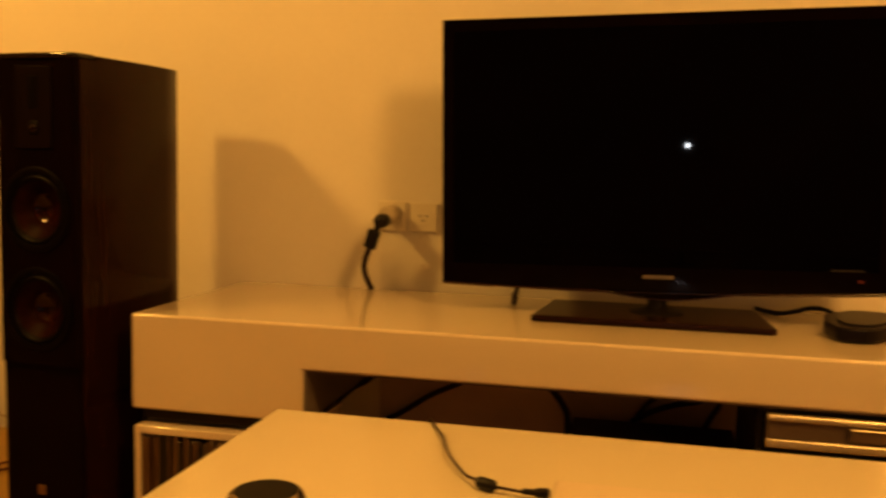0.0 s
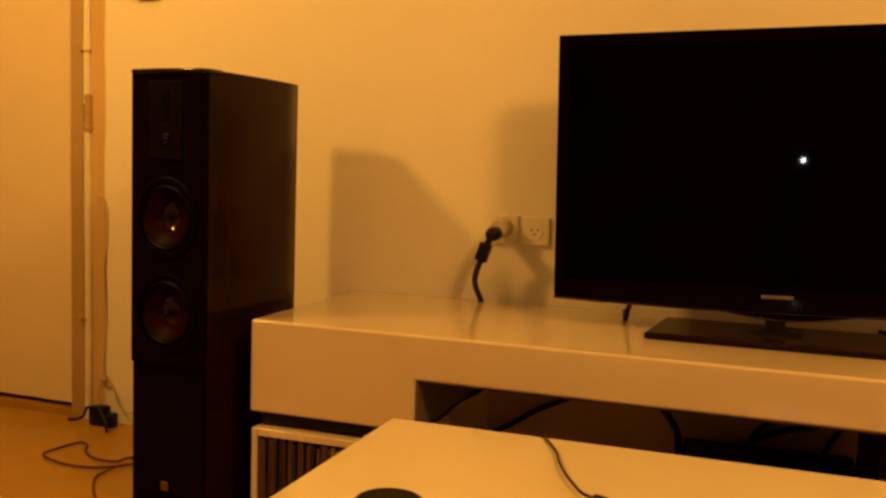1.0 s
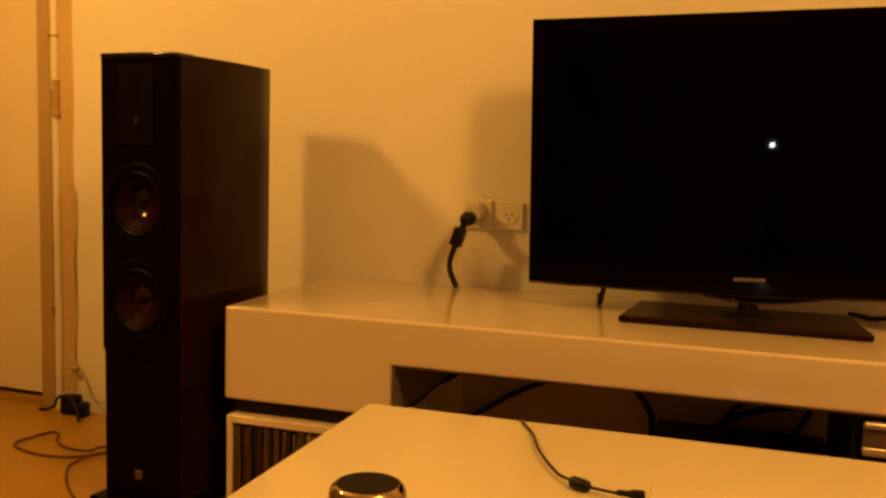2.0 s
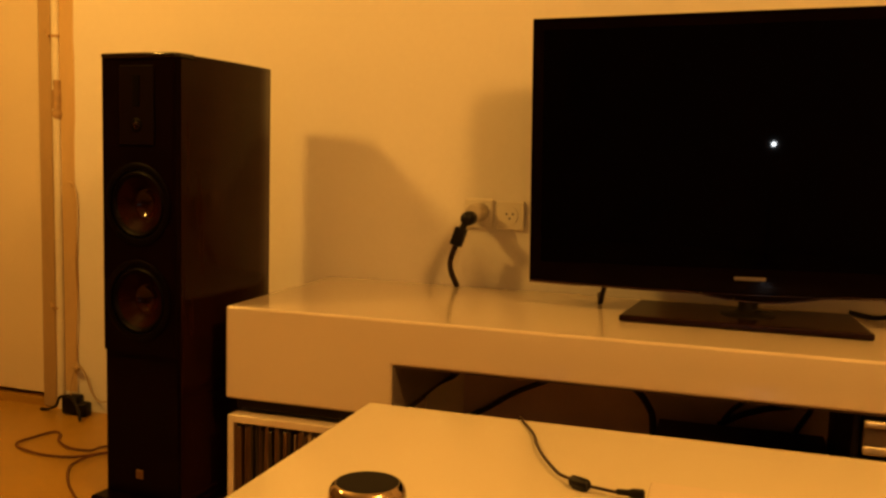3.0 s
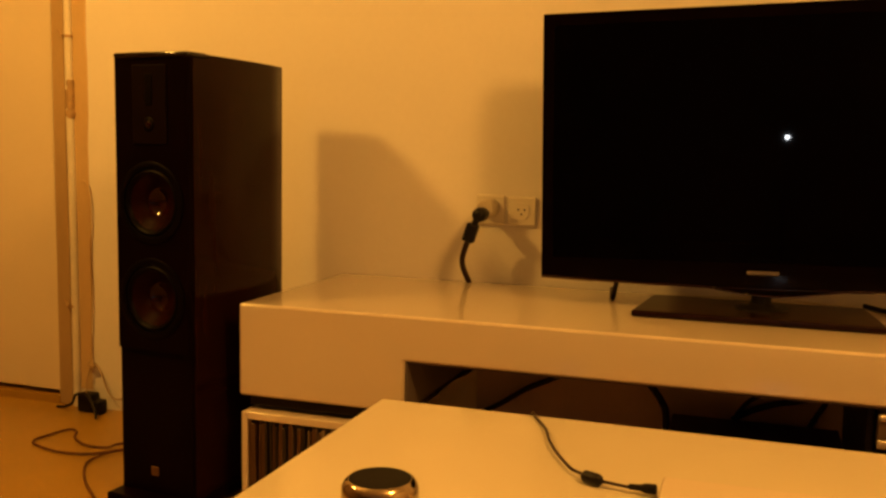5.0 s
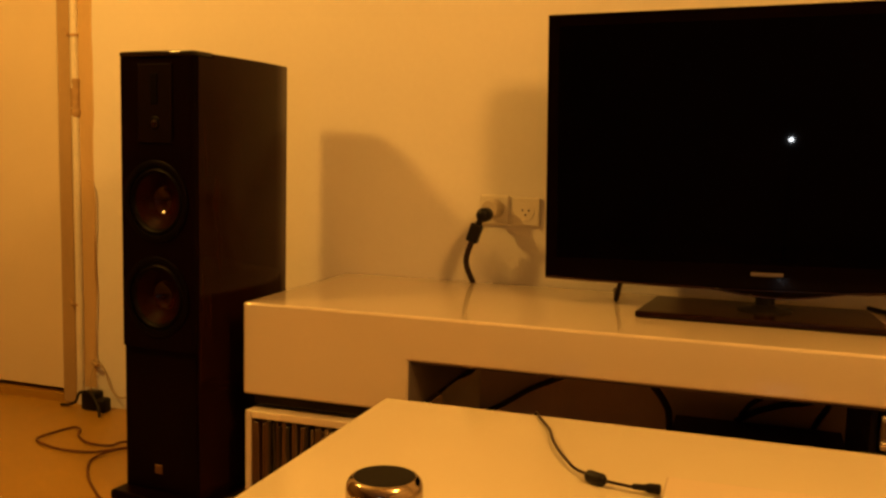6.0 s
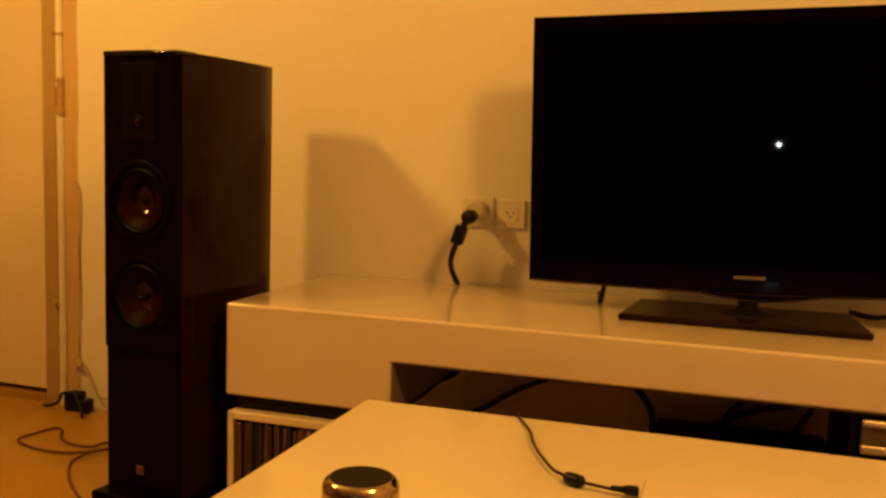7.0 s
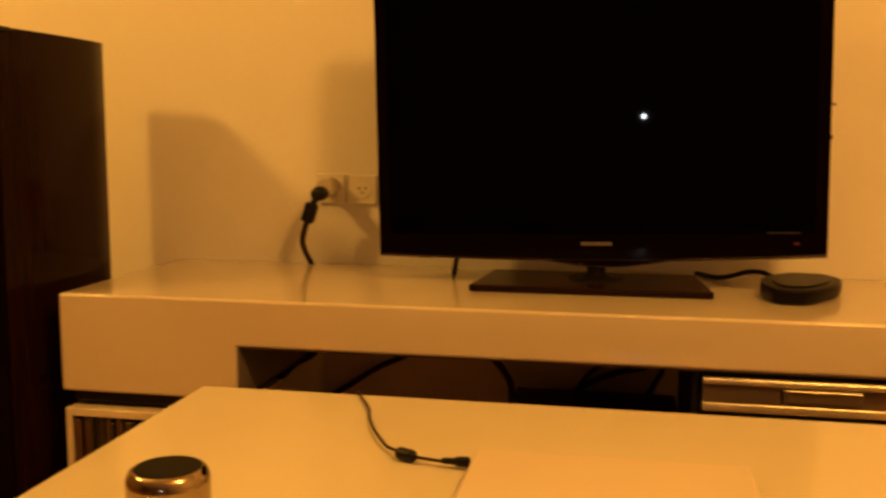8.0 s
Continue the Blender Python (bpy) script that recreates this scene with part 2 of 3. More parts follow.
# heating pipe with its joint, clamps and the plaster strip beside it
pipe = thing("heating_pipe", (-2.028, 2.185, 0.0), "cream painted vertical pipe with a rusty joint", "pipe")
part("upper_pipe", lathe([(0.0125, 1.02), (0.0125, CEIL - 0.002)], (-2.030, 2.203, 0), seg=20), PIPEPAINT, pipe)
part("lower_pipe", tube([(-2.026, 2.203, 0.002), (-2.024, 2.203, 0.3), (-2.027, 2.203, 0.7), (-2.029, 2.203, 0.96)], 0.0128, 14), PIPEPAINT, pipe)
part("joint", lathe([(0.012, 0.93), (0.0155, 0.94), (0.0155, 0.953), (0.0132, 0.958), (0.0130, 1.03), (0.0138, 1.035), (0.0138, 1.045), (0.0125, 1.05)],
                    (-2.026, 2.203, 0), seg=18), RUST, pipe, "rust brown pipe joint")
for cz in (1.185, 0.33):
    cl = lathe([(0.0127, cz - 0.004), (0.0142, cz - 0.004), (0.0142, cz + 0.004), (0.0127, cz + 0.004)], (-2.029, 2.203, 0), seg=18)
    tube([(-2.042, 2.185, cz), (-2.058, 2.203, cz + 0.008), (-2.068, 2.203, cz + 0.02)], 0.0035, 6, bm=cl)
    part("clamp", cl, RUST, pipe, "small brown pipe clamp")
strip = bmesh.new()
random.seed(4)
rows = []
for i in range(45):
    z = 0.06 + i * (CEIL - 0.07) / 44
    xr = -1.966 + random.uniform(-0.0025, 0.0025) + (0.004 if 0.3 < z < 0.7 else 0)
    rows.append([strip.verts.new(p) for p in ((-2.030, WY - 0.001, z), (-2.029, WY - 0.0025, z), (xr - 0.006, WY - 0.0025, z), (xr, WY - 0.0004, z))])
for a, b in zip(rows, rows[1:]):
    for k in range(3):
        strip.faces.new((a[k], a[k + 1], b[k + 1], b[k]))
single("trim", strip, TRIMTAN, "rough tan strip running up the wall beside the pipe", "trim", kind="structure", smooth=False)

plate = thing("wall_switch", (-1.803, WY, 1.38), "ivory plastic switch box high on the wall", "switch")
part("body", box(-1.842, -1.764, WY - 0.024, WY - 0.001, 1.342, 1.432, 0.004), BEIGE, plate)
part("rocker", box(-1.826, -1.780, WY - 0.028, WY - 0.0235, 1.362, 1.412, 0.002), IVORY, plate)

# ---- lamps ----
for at in (LAMP_A, LAMP_B):
    x, y, z = at
    lamp = thing("ceiling_lamp", (x, y, CEIL), "warm bare-bulb ceiling lamp on a short stem", "lamp", "ceiling lamps")
    part("canopy", lathe([(0.001, CEIL - 0.001), (0.05, CEIL - 0.001), (0.045, CEIL - 0.025), (0.012, CEIL - 0.03)], (x, y, 0)), IVORY, lamp)
    part("stem", lathe([(0.006, CEIL - 0.03), (0.006, z + 0.15)], (x, y, 0), seg=12), SILVERDARK, lamp)
    part("holder", lathe([(0.018, z + 0.15), (0.022, z + 0.11), (0.018, z + 0.075)], (x, y, 0), seg=20), IVORY, lamp)
    part("bulb", lathe([(0.014, z + 0.074), (0.02, z + 0.07), (0.014, z + 0.064)], (x, y, 0), seg=20), BULB, lamp, "glowing bulb")

x, y, z = LED
led = thing("led_floor_lamp", (x, y - 0.06, 0.0), "slim black floor lamp with a small white light", "lamp")
part("base", lathe([(0.001, 0.0), (0.11, 0.0), (0.11, 0.012), (0.02, 0.02)], (x, y - 0.08, 0)), BLACK, led)
part("pole", lathe([(0.008, 0.018), (0.008, z - 0.005)], (x, y - 0.08, 0), seg=12), BLACK, led)
part("head", lathe([(0.02, -0.085), (0.03, -0.05), (0.03, -0.03), (0.012, -0.028)], (x, y, z), "y", 24), BLACK, led)

# ---- the white media console ----
CX0, CX1, CY0, CY1 = -1.09, 1.20, 1.63, WY - 0.002
ZT, ZS, ZB = 0.495, 0.394, 0.278
console = thing("media_console", (0.05, 1.9, ZB), "long glossy white lacquered wall-hung media console", "console")
part("body", prism([(CX0, ZB), (-0.679, ZB), (-0.679, ZS), (0.79, ZS), (0.79, ZB), (CX1, ZB), (CX1, ZT), (CX0, ZT)], "y", CY0, CY1, 0.006, 4), LACQUER, console)
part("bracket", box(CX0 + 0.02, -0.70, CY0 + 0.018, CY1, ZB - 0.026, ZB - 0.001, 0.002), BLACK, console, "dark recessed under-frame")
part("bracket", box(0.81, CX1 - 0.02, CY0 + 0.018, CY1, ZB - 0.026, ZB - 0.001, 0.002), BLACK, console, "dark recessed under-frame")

# added sheets: the shade of the opening put into their colour
part("shade_lining", box(-0.6785, -0.6735, CY0 + 0.006, CY1 - 0.012, ZB + 0.002, ZS - 0.001), SHADELINING, console, "inner face darkened to stand for shade")
part("shade_lining", box(-0.672, 0.785, CY0 + 0.012, CY1 - 0.012, ZS - 0.006, ZS - 0.001), SHADELINING, console, "inner face darkened to stand for shade")
part("back_panel", box(-0.672, 0.785, CY1 - 0.010, CY1 - 0.001, 0.05, ZS - 0.007), BACKSHADE, console, "back of the opening, toned down for shade")

# low black shelf behind the opening
shelf = thing("media_shelf", (0.06, 2.05, 0.0), "low black shelf against the wall in the console opening", "shelf")
part("board", box(-0.135, 0.255, 1.94, 2.13, 0.180, 0.203, 0.002), BLACK, shelf)
part("front_panel", box(-0.135, 0.255, 1.945, 1.965, 0.0, 0.1795, 0.002), BLACK, shelf)
for sx in (-0.135, 0.235):
    part("side", box(sx, sx + 0.02, 1.966, 2.13, 0.0, 0.1795, 0.002), BLACK, shelf)

rack = thing("player_stand", (0.5, 1.9, 0.0), "black stand that carries the disc player", "stand")
part("board", box(0.260, 0.76, 1.66, 2.10, 0.275, 0.300, 0.002), BLACK, rack)
for sx in (0.260, 0.74):
    part("side", box(sx, sx + 0.02, 1.66, 2.10, 0.0, 0.2745, 0.002), BLACK, rack)
part("upright", box(0.260, 0.274, 1.66, 2.10, 0.3005, 0.390, 0.002), BLACK, rack)

player = thing("disc_player", (0.49, 1.8, 0.30), "silver disc player with a slim drawer, on the black shelf", "disc player")
part("body", box(0.278, 0.708, 1.645, 1.95, 0.312, 0.377, 0.002), PLAYERGREY, player)
part("top_rail", box(0.277, 0.709, 1.632, 1.648, 0.3655, 0.3785, 0.004, 3), SILVER, player)
part("bottom_rail", box(0.277, 0.709, 1.636, 1.648, 0.3115, 0.3285, 0.003, 3), SILVER, player)
part("fascia", box(0.2785, 0.42, 1.640, 1.6445, 0.331, 0.365, 0.001), PLAYERGREY, player)
part("drawer", box(0.427, 0.569, 1.634, 1.6445, 0.335, 0.359, 0.002), PLAYERGREY, player)
part("drawer_lip", box(0.428, 0.568, 1.630, 1.6345, 0.357, 0.3615, 0.0015), SILVER, player)
for fx in (0.31, 0.67):
    for fy in (1.70, 1.92):
        part("foot", lathe([(0.014, 0.3005), (0.014, 0.312)], (fx, fy, 0), seg=14), BLACK, player)

# storage box of disc cases under the drawer end
bin_ = thing("storage_box", (-0.89, 1.76, 0.0), "white open-fronted storage box full of disc cases", "storage box")
BX0, BX1, BY0, BY1, BZ = -1.079, -0.70, 1.622, 1.95, 0.2415
part("side", box(BX0, BX0 + 0.014, BY0, BY1, 0.001, BZ, 0.002), LACQUER, bin_)
part("side", box(BX1 - 0.021, BX1, BY0, BY1, 0.001, BZ, 0.002), LACQUER, bin_)
part("top", box(BX0 + 0.0145, BX1 - 0.0215, BY0, BY1, BZ - 0.018, BZ, 0.002), LACQUER, bin_)
part("bottom", box(BX0 + 0.0145, BX1 - 0.0215, BY0, BY1, 0.001, 0.022, 0.002), LACQUER, bin_)
part("back", box(BX0 + 0.0145, BX1 - 0.0215, BY1 - 0.01, BY1 - 0.001, 0.023, BZ - 0.023), BLACK, bin_)
random.seed(11)
x = BX0 + 0.018
while x < BX1 - 0.036:
    w = random.choice((0.005, 0.006, 0.0075, 0.0105))
    h = random.choice((0.188, 0.192, 0.195, 0.198))
    dy = random.uniform(0.002, 0.009)
    mat = random.choice((0, 0, 1, 1, 1, 2, 2, 3))
    case = box(x, x + w - 0.0012, BY0 + dy, BY0 + dy + 0.135, 0.0225, 0.0225 + h, 0.0007, 1)
    slant = random.uniform(-0.007, 0.007)
    for v in case.verts:
        v.co.x += slant * (v.co.z - 0.0225) / h
    single("disc_case", case, CASES[mat], "thin %s disc case standing in the white box" % ("black", "brown", "grey", "cream")[mat], "disc case", "cases in the storage box", smooth=False)
    x += w

# ---- television ----
TX0, TX1, TY, TZ0, TZ1 = -0.447, 0.557, 1.948, 0.565, 1.182
TC = (TX0 + TX1) / 2
tv = thing("television", (TC, 1.97, 0.505), "large black flat television, switched off, on a glass stand", "television")
low = [(TX0 + (TX1 - TX0) * i / 24, TZ0 - 0.012 * (1 - (2 * i / 24 - 1) ** 2)) for i in range(25)]
part("housing", prism(low + [(TX1, TZ1), (TX0, TZ1)], "y", TY + 0.006, TY + 0.045, 0.004), BEZEL, tv)
part("back_cover", box(TX0 + 0.08, TX1 - 0.08, TY + 0.046, TY + 0.085, TZ0 + 0.05, TZ1 - 0.06, 0.012), BLACK, tv)
part("bezel", prism(low + [(TX1, TZ1), (TX0, TZ1)], "y", TY, TY + 0.0055, 0.002), BEZEL, tv, "glossy black bezel", smooth=False)
part("screen", box(TX0 + 0.028, TX1 - 0.028, TY - 0.0016, TY + 0.0005, TZ0 + 0.045, TZ1 - 0.028, 0.0004, 1), SCREEN, tv, "dark glossy screen")
edge = bmesh.new()
tube([(px, TY + 0.004, pz - 0.003) for px, pz in low], 0.0032, 8, 2, edge)
part("lower_trim", edge, EDGERED, tv, "dark red translucent lower edge")
# thin grey tubes draw the glint at both ends of the edge
for run in (low[:4], low[-4:]):
    part("edge_glint", tube([(px, TY + 0.001, pz - 0.0065) for px, pz in run], 0.0014, 6, 2), GREYBAR, tv, "clear lower edge with its glint drawn in grey")
LX = 0.082


def lip_dip(x):
    """How far the lower edge bulges down at x."""
    u = min(1.0, abs(x - LX) / 0.215)
    return 0.5 + 0.5 * math.cos(math.pi * u)


lip = [(LX - 0.215 + 0.43 * i / 28, TZ0 - 0.0085 - 0.0215 * lip_dip(LX - 0.215 + 0.43 * i / 28)) for i in range(29)]
part("lip", prism(lip + [(LX + 0.215, TZ0 + 0.004), (LX - 0.215, TZ0 + 0.004)], "y", TY + 0.001, TY + 0.0055, 0.001), BEZEL, tv, "glossy black lower lip", smooth=False)
part("lip_rim", tube([(px, TY + 0.003, pz - 0.0012) for px, pz in lip], 0.0022, 8, 2), EDGERED, tv, "dark red translucent rim")
part("name_bar", box(0.026, 0.095, TY - 0.0024, TY - 0.0002, 0.583, 0.591, 0.0006, 1), GREYBAR, tv, "silver bar")
part("print_bar", box(0.43, 0.50, TY - 0.0022, TY - 0.0002, 0.610, 0.614), DARKGREY, tv)
part("standby_light", box(0.487, 0.499, TY - 0.0014, TY - 0.0002, 0.585, 0.592, 0.0004, 1), REDLED, tv, "dim red standby light")
part("side_plug", box(TX1 + 0.0005, TX1 + 0.012, TY + 0.016, TY + 0.028, 0.886, 0.892, 0.001), SILVER, tv, "small silver stick in the side")
part("side_button", box(TX1 + 0.0005, TX1 + 0.006, TY + 0.014, TY + 0.026, 0.813, 0.823, 0.001), BLACK, tv)
neck = lathe([(0.062, 0.5105), (0.060, 0.5135), (0.034, 0.517), (0.022, 0.524), (0.020, 0.60)], (TC + 0.005, 1.975, 0), seg=32)
part("neck", neck, BLACK, tv, "black stand neck")
part("stand_base", prism([(-0.216, 1.836), (0.312, 1.838), (0.290, 2.09), (-0.192, 2.09)], "z", 0.4965, 0.511, 0.004, 3), STANDGLASS, tv, "dark glass stand base")
for gx in (-0.045, 0.027):
    part("stud", lathe([(0.0005, -0.003), (0.0018, -0.0015), (0.0018, 0.0)], (gx, TY - 0.0005, TZ0 - 0.0065 - 0.0215 * lip_dip(gx)), "y", 10), SILVER, tv)

# the panel hangs a little askew on its stand
lean = pose(TX0 + 0.1, 0, TZ0, 0, -1.3, 0) @ pose(-TX0 - 0.1, 0, -TZ0)
for ob in tv.children:
    if ob.name.split(".")[0] not in ("neck", "stand_base"):
        ob.data.transform(lean)

single("tv_cable", tube([(-0.262, 2.02, 0.62), (-0.270, 2.03, 0.57), (-0.280, 2.04, 0.53), (-0.287, 2.055, 0.5025), (-0.296, 2.11, 0.5020), (-0.309, 2.19, 0.5020)], 0.0062), PLUGCABLE,
       "dark brown cable hanging from the television to the console", "cable")

# ---- router ----
router = thing("router", (0.51, 1.94, ZT), "flat dark router lying on the console", "router")
ro = [(0.409, 1.88), (0.428, 1.80), (0.494, 1.795), (0.575, 1.90), (0.600, 1.99), (0.575, 2.06), (0.500, 2.07), (0.43, 2.0)]
# cut the corners to round the outline
ro = [(p[0] * k + q[0] * (1 - k), p[1] * k + q[1] * (1 - k)) for p, q in zip(ro, ro[1:] + ro[:1]) for k in (0.84, 0.16)]
part("body", prism(ro, "z", ZT + 0.004, ZT + 0.033, 0.006, 3), ROUTERMAT, router)
part("top_cover", prism([(0.505 + (a - 0.505) * 0.72, 1.93 + (b - 1.93) * 0.72) for a, b in ro], "z", ZT + 0.0325, ZT + 0.0365, 0.0015), ROUTERMAT, router)
part("foot_pad", prism([(0.505 + (a - 0.505) * 0.8, 1.93 + (b - 1.93) * 0.8) for a, b in ro], "z", ZT + 0.0005, ZT + 0.0042), RUBBER, router)
part("lead", tube([(0.462, 2.030, ZT + 0.024), (0.440, 2.060, ZT + 0.031), (0.410, 2.080, ZT + 0.029), (0.378, 2.100, ZT + 0.016), (0.345, 2.13, ZT + 0.0062), (0.30, 2.19, ZT + 0.0062)], 0.0056), CABLE, router, "black lead")

# ---- sockets, plug and lead ----


def socket_plate(x0, x1, z0, z1, holes, label):
    t = thing("wall_socket", ((x0 + x1) / 2, WY, (z0 + z1) / 2), label, "socket", "sockets beside the television")
    part("plate", box(x0, x1, WY - 0.012, WY - 0.001, z0, z1, 0.004, 3), IVORY, t)
    cx, cz = (x0 + x1) / 2, (z0 + z1) / 2
    part("insert", lathe([(0.0005, -0.0145), (0.023, -0.0145), (0.0235, -0.0125), (0.0235, -0.011)], (cx, WY, cz), "y", 32), IVORY, t)
    if holes:
        for dx, dz in ((-0.0085, 0.004), (0.0085, 0.004), (0.0, -0.008)):
            part("pin_hole", lathe([(0.0005, -0.0153), (0.0028, -0.0153), (0.0028, -0.0135)], (cx + dx, WY, cz + dz), "y", 12), HOLE, t, "dark pin hole")
    return t


socket_plate(-0.686, -0.606, 0.657, 0.738, False, "ivory wall socket with a plug in it")
socket_plate(-0.598, -0.520, 0.657, 0.735, True, "ivory wall socket, empty, with three pin holes")
plug = thing("power_plug", (-0.646, WY - 0.015, 0.70), "beige adapter and black angled plug in the socket", "plug")
part("adapter", lathe([(0.0255, -0.0148), (0.0255, -0.060), (0.0235, -0.072), (0.0215, -0.078), (0.0005, -0.078)], (-0.6445, WY, 0.702), "y", 28), BEIGE, plug, "round beige adapter")
part("plug_body", lathe([(0.0185, -0.0785), (0.0195, -0.105), (0.0175, -0.118), (0.013, -0.124), (0.0005, -0.125)], (-0.6495, WY, 0.689), "y", 24), BLACK, plug, "round black plug")
rel = box(-0.016, 0.016, -0.012, 0.012, -0.025, 0.025, 0.004)
bmesh.ops.transform(rel, matrix=pose(-0.671, 2.095, 0.641, 0, 18, 0), verts=rel.verts[:])
part("strain_relief", rel, BLACK, plug)
part("stem", tube([(-0.652, 2.092, 0.684), (-0.657, 2.093, 0.672), (-0.664, 2.095, 0.656)], 0.009, 10), BLACK, plug)
part("lead", tube([(-0.678, 2.097, 0.620), (-0.690, 2.106, 0.594), (-0.700, 2.120, 0.566), (-0.704, 2.145, 0.540), (-0.703, 2.170, 0.517), (-0.700, 2.188, 0.4975)], 0.0078, 10), PLUGCABLE, plug, "thick dark brown lead")

# ---- cables in the console opening ----
for pts, r in ((((-0.86, 2.17, 0.13), (-0.80, 2.165, 0.172), (-0.74, 2.16, 0.225), (-0.69, 2.16, 0.255), (-0.655, 2.17, 0.30), (-0.64, 2.19, 0.37)), 0.009),
               (((-0.66, 2.165, 0.135), (-0.60, 2.16, 0.168), (-0.52, 2.155, 0.222), (-0.43, 2.155, 0.266), (-0.36, 2.16, 0.30), (-0.32, 2.18, 0.37)), 0.0075),
               (((-0.24, 2.16, 0.30), (-0.195, 2.15, 0.264), (-0.165, 2.15, 0.225), (-0.152, 2.15, 0.185), (-0.15, 2.155, 0.06), (-0.15, 2.16, 0.01)), 0.0095),
               (((0.01, 2.175, 0.19), (0.06, 2.17, 0.222), (0.12, 2.17, 0.245), (0.20, 2.17, 0.268), (0.26, 2.18, 0.33)), 0.008),
               (((0.02, 2.19, 0.20), (0.05, 2.185, 0.24), (0.10, 2.18, 0.275), (0.16, 2.19, 0.33)), 0.006),
               (((0.19, 2.18, 0.18), (0.205, 2.175, 0.215), (0.228, 2.175, 0.258), (0.25, 2.185, 0.32)), 0.007)):
    single("hanging_cable", tube(pts, r), CABLE, "black cable hanging on the wall inside the console opening", "cable", "cables in the console opening")

# ---- floor-standing loudspeaker ----
SX, SY = -1.2765, 1.586       # middle of the front, and its face
SZ0, SZ1 = 0.030, 1.064
BACKY = SY + 0.045           # where the cabinet starts behind the front panels
FY = SY - 0.020              # face of the upper baffle
spk = thing("floor_speaker", (SX, SY, 0.0), "tall black floor-standing loudspeaker with two reddish woofers", "loudspeaker")
half = [(0.1110, 0.0455), (0.1112, 0.09), (0.1100, 0.15), (0.105, 0.23), (0.097, 0.31), (0.0858, 0.376), (0.075, 0.390), (0.060, 0.397)]
plan = [(SX + a, SY + b) for a, b in half] + [(SX - a, SY + b) for a, b in half[::-1]]
part("cabinet", prism(plan, "z", SZ0, SZ1 - 0.002, 0.003), CABINET, spk)
part("lower_front", prism([(SX - 0.1075, BACKY), (SX - 0.1075, SY - 0.006), (SX - 0.104, SY - 0.010), (SX + 0.104, SY - 0.010), (SX + 0.1075, SY - 0.006), (SX + 0.1075, BACKY)], "z", SZ0, 0.3775, 0.002), BAFFLE, spk)


def holed_baffle(x0, x1, z0, z1, holes, radius, front, back):
    """A panel with rounded long edges whose face is cut by round holes, each with its wall."""
    bm = bmesh.new()
    n, s = 48, radius * 1.05

    def quad(*pts):
        bm.faces.new([bm.verts.new(p) for p in pts])

    cx = (x0 + x1) / 2
    zs = [z0] + [v for h in sorted(holes) for v in (h - s, h + s)] + [z1]
    for k in range(0, len(zs), 2):
        quad((x0, front, zs[k]), (x1, front, zs[k]), (x1, front, zs[k + 1]), (x0, front, zs[k + 1]))
    for h in holes:
        quad((x0, front, h - s), (cx - s, front, h - s), (cx - s, front, h + s), (x0, front, h + s))
        quad((cx + s, front, h - s), (x1, front, h - s), (x1, front, h + s), (cx + s, front, h + s))
        for k in range(n):
            ring = []
            for a in (2 * math.pi * k / n, 2 * math.pi * (k + 1) / n):
                c, d = math.cos(a), math.sin(a)
                ring.append((c, d, s / max(abs(c), abs(d))))
            (c0, d0, m0), (c1, d1, m1) = ring
            quad((cx + c0 * m0, front, h + d0 * m0), (cx + c1 * m1, front, h + d1 * m1), (cx + c1 * radius, front, h + d1 * radius), (cx + c0 * radius, front, h + d0 * radius))
            quad((cx + c0 * radius, front, h + d0 * radius), (cx + c1 * radius, front, h + d1 * radius), (cx + c1 * radius, back, h + d1 * radius), (cx + c0 * radius, back, h + d0 * radius))
    side = [(0.0, 0.0), (0.004, 0.001), (0.008, 0.004), (0.010, 0.010), (0.010, back - front)]
    for (a, b), (c, d) in zip(side, side[1:]):
        quad((x0 - a, front + b, z0), (x0 - a, front + b, z1), (x0 - c, front + d, z1), (x0 - c, front + d, z0))
        quad((x1 + a, front + b, z0), (x1 + a, front + b, z1), (x1 + c, front + d, z1), (x1 + c, front + d, z0))
    for z in (z0, z1):
        bm.faces.new([bm.verts.new((x0 - a, front + b, z)) for a, b in side] + [bm.verts.new((x1 + a, front + b, z)) for a, b in side[::-1]])
    bmesh.ops.remove_doubles(bm, verts=bm.verts[:], dist=1e-5)
    return bm


for side in (-1, 1):
    xa, xb = sorted((SX + side * 0.1098, SX + side * 0.1116))
    part("side_veneer", box(xa, xb, SY - 0.006, BACKY + 0.006, SZ0, SZ1 - 0.0125, 0.0004, 1), CABINET, spk)

WOOFERS = (0.724, 0.502)
part("front_baffle", holed_baffle(SX - 0.0995, SX + 0.0995, 0.378, SZ1 - 0.012, WOOFERS, 0.0795, FY, BACKY), BAFFLE, spk, "proud black front baffle", smooth=False)
part("top_cap", prism([(SX - 0.111, BACKY), (SX - 0.111, SY - 0.014), (SX - 0.104, SY - 0.022), (SX - 0.05, SY - 0.027), (SX, SY - 0.029), (SX + 0.05, SY - 0.027), (SX + 0.104, SY - 0.022),
                       (SX + 0.111, SY - 0.014), (SX + 0.111, BACKY)], "z", SZ1 - 0.0118, SZ1, 0.004, 3), TOPGLOSS, spk, "rounded glossy top edge")
part("tweeter_plate", box(SX - 0.049, SX + 0.049, FY - 0.004, FY - 0.0004, 0.858, 1.036, 0.0015), TWEETPLATE, spk, "dark grey tweeter plate")
part("ribbon_tweeter", box(SX - 0.010, SX + 0.010, FY - 0.006, FY - 0.0042, 0.945, 1.015, 0.001), RUBBER, spk)
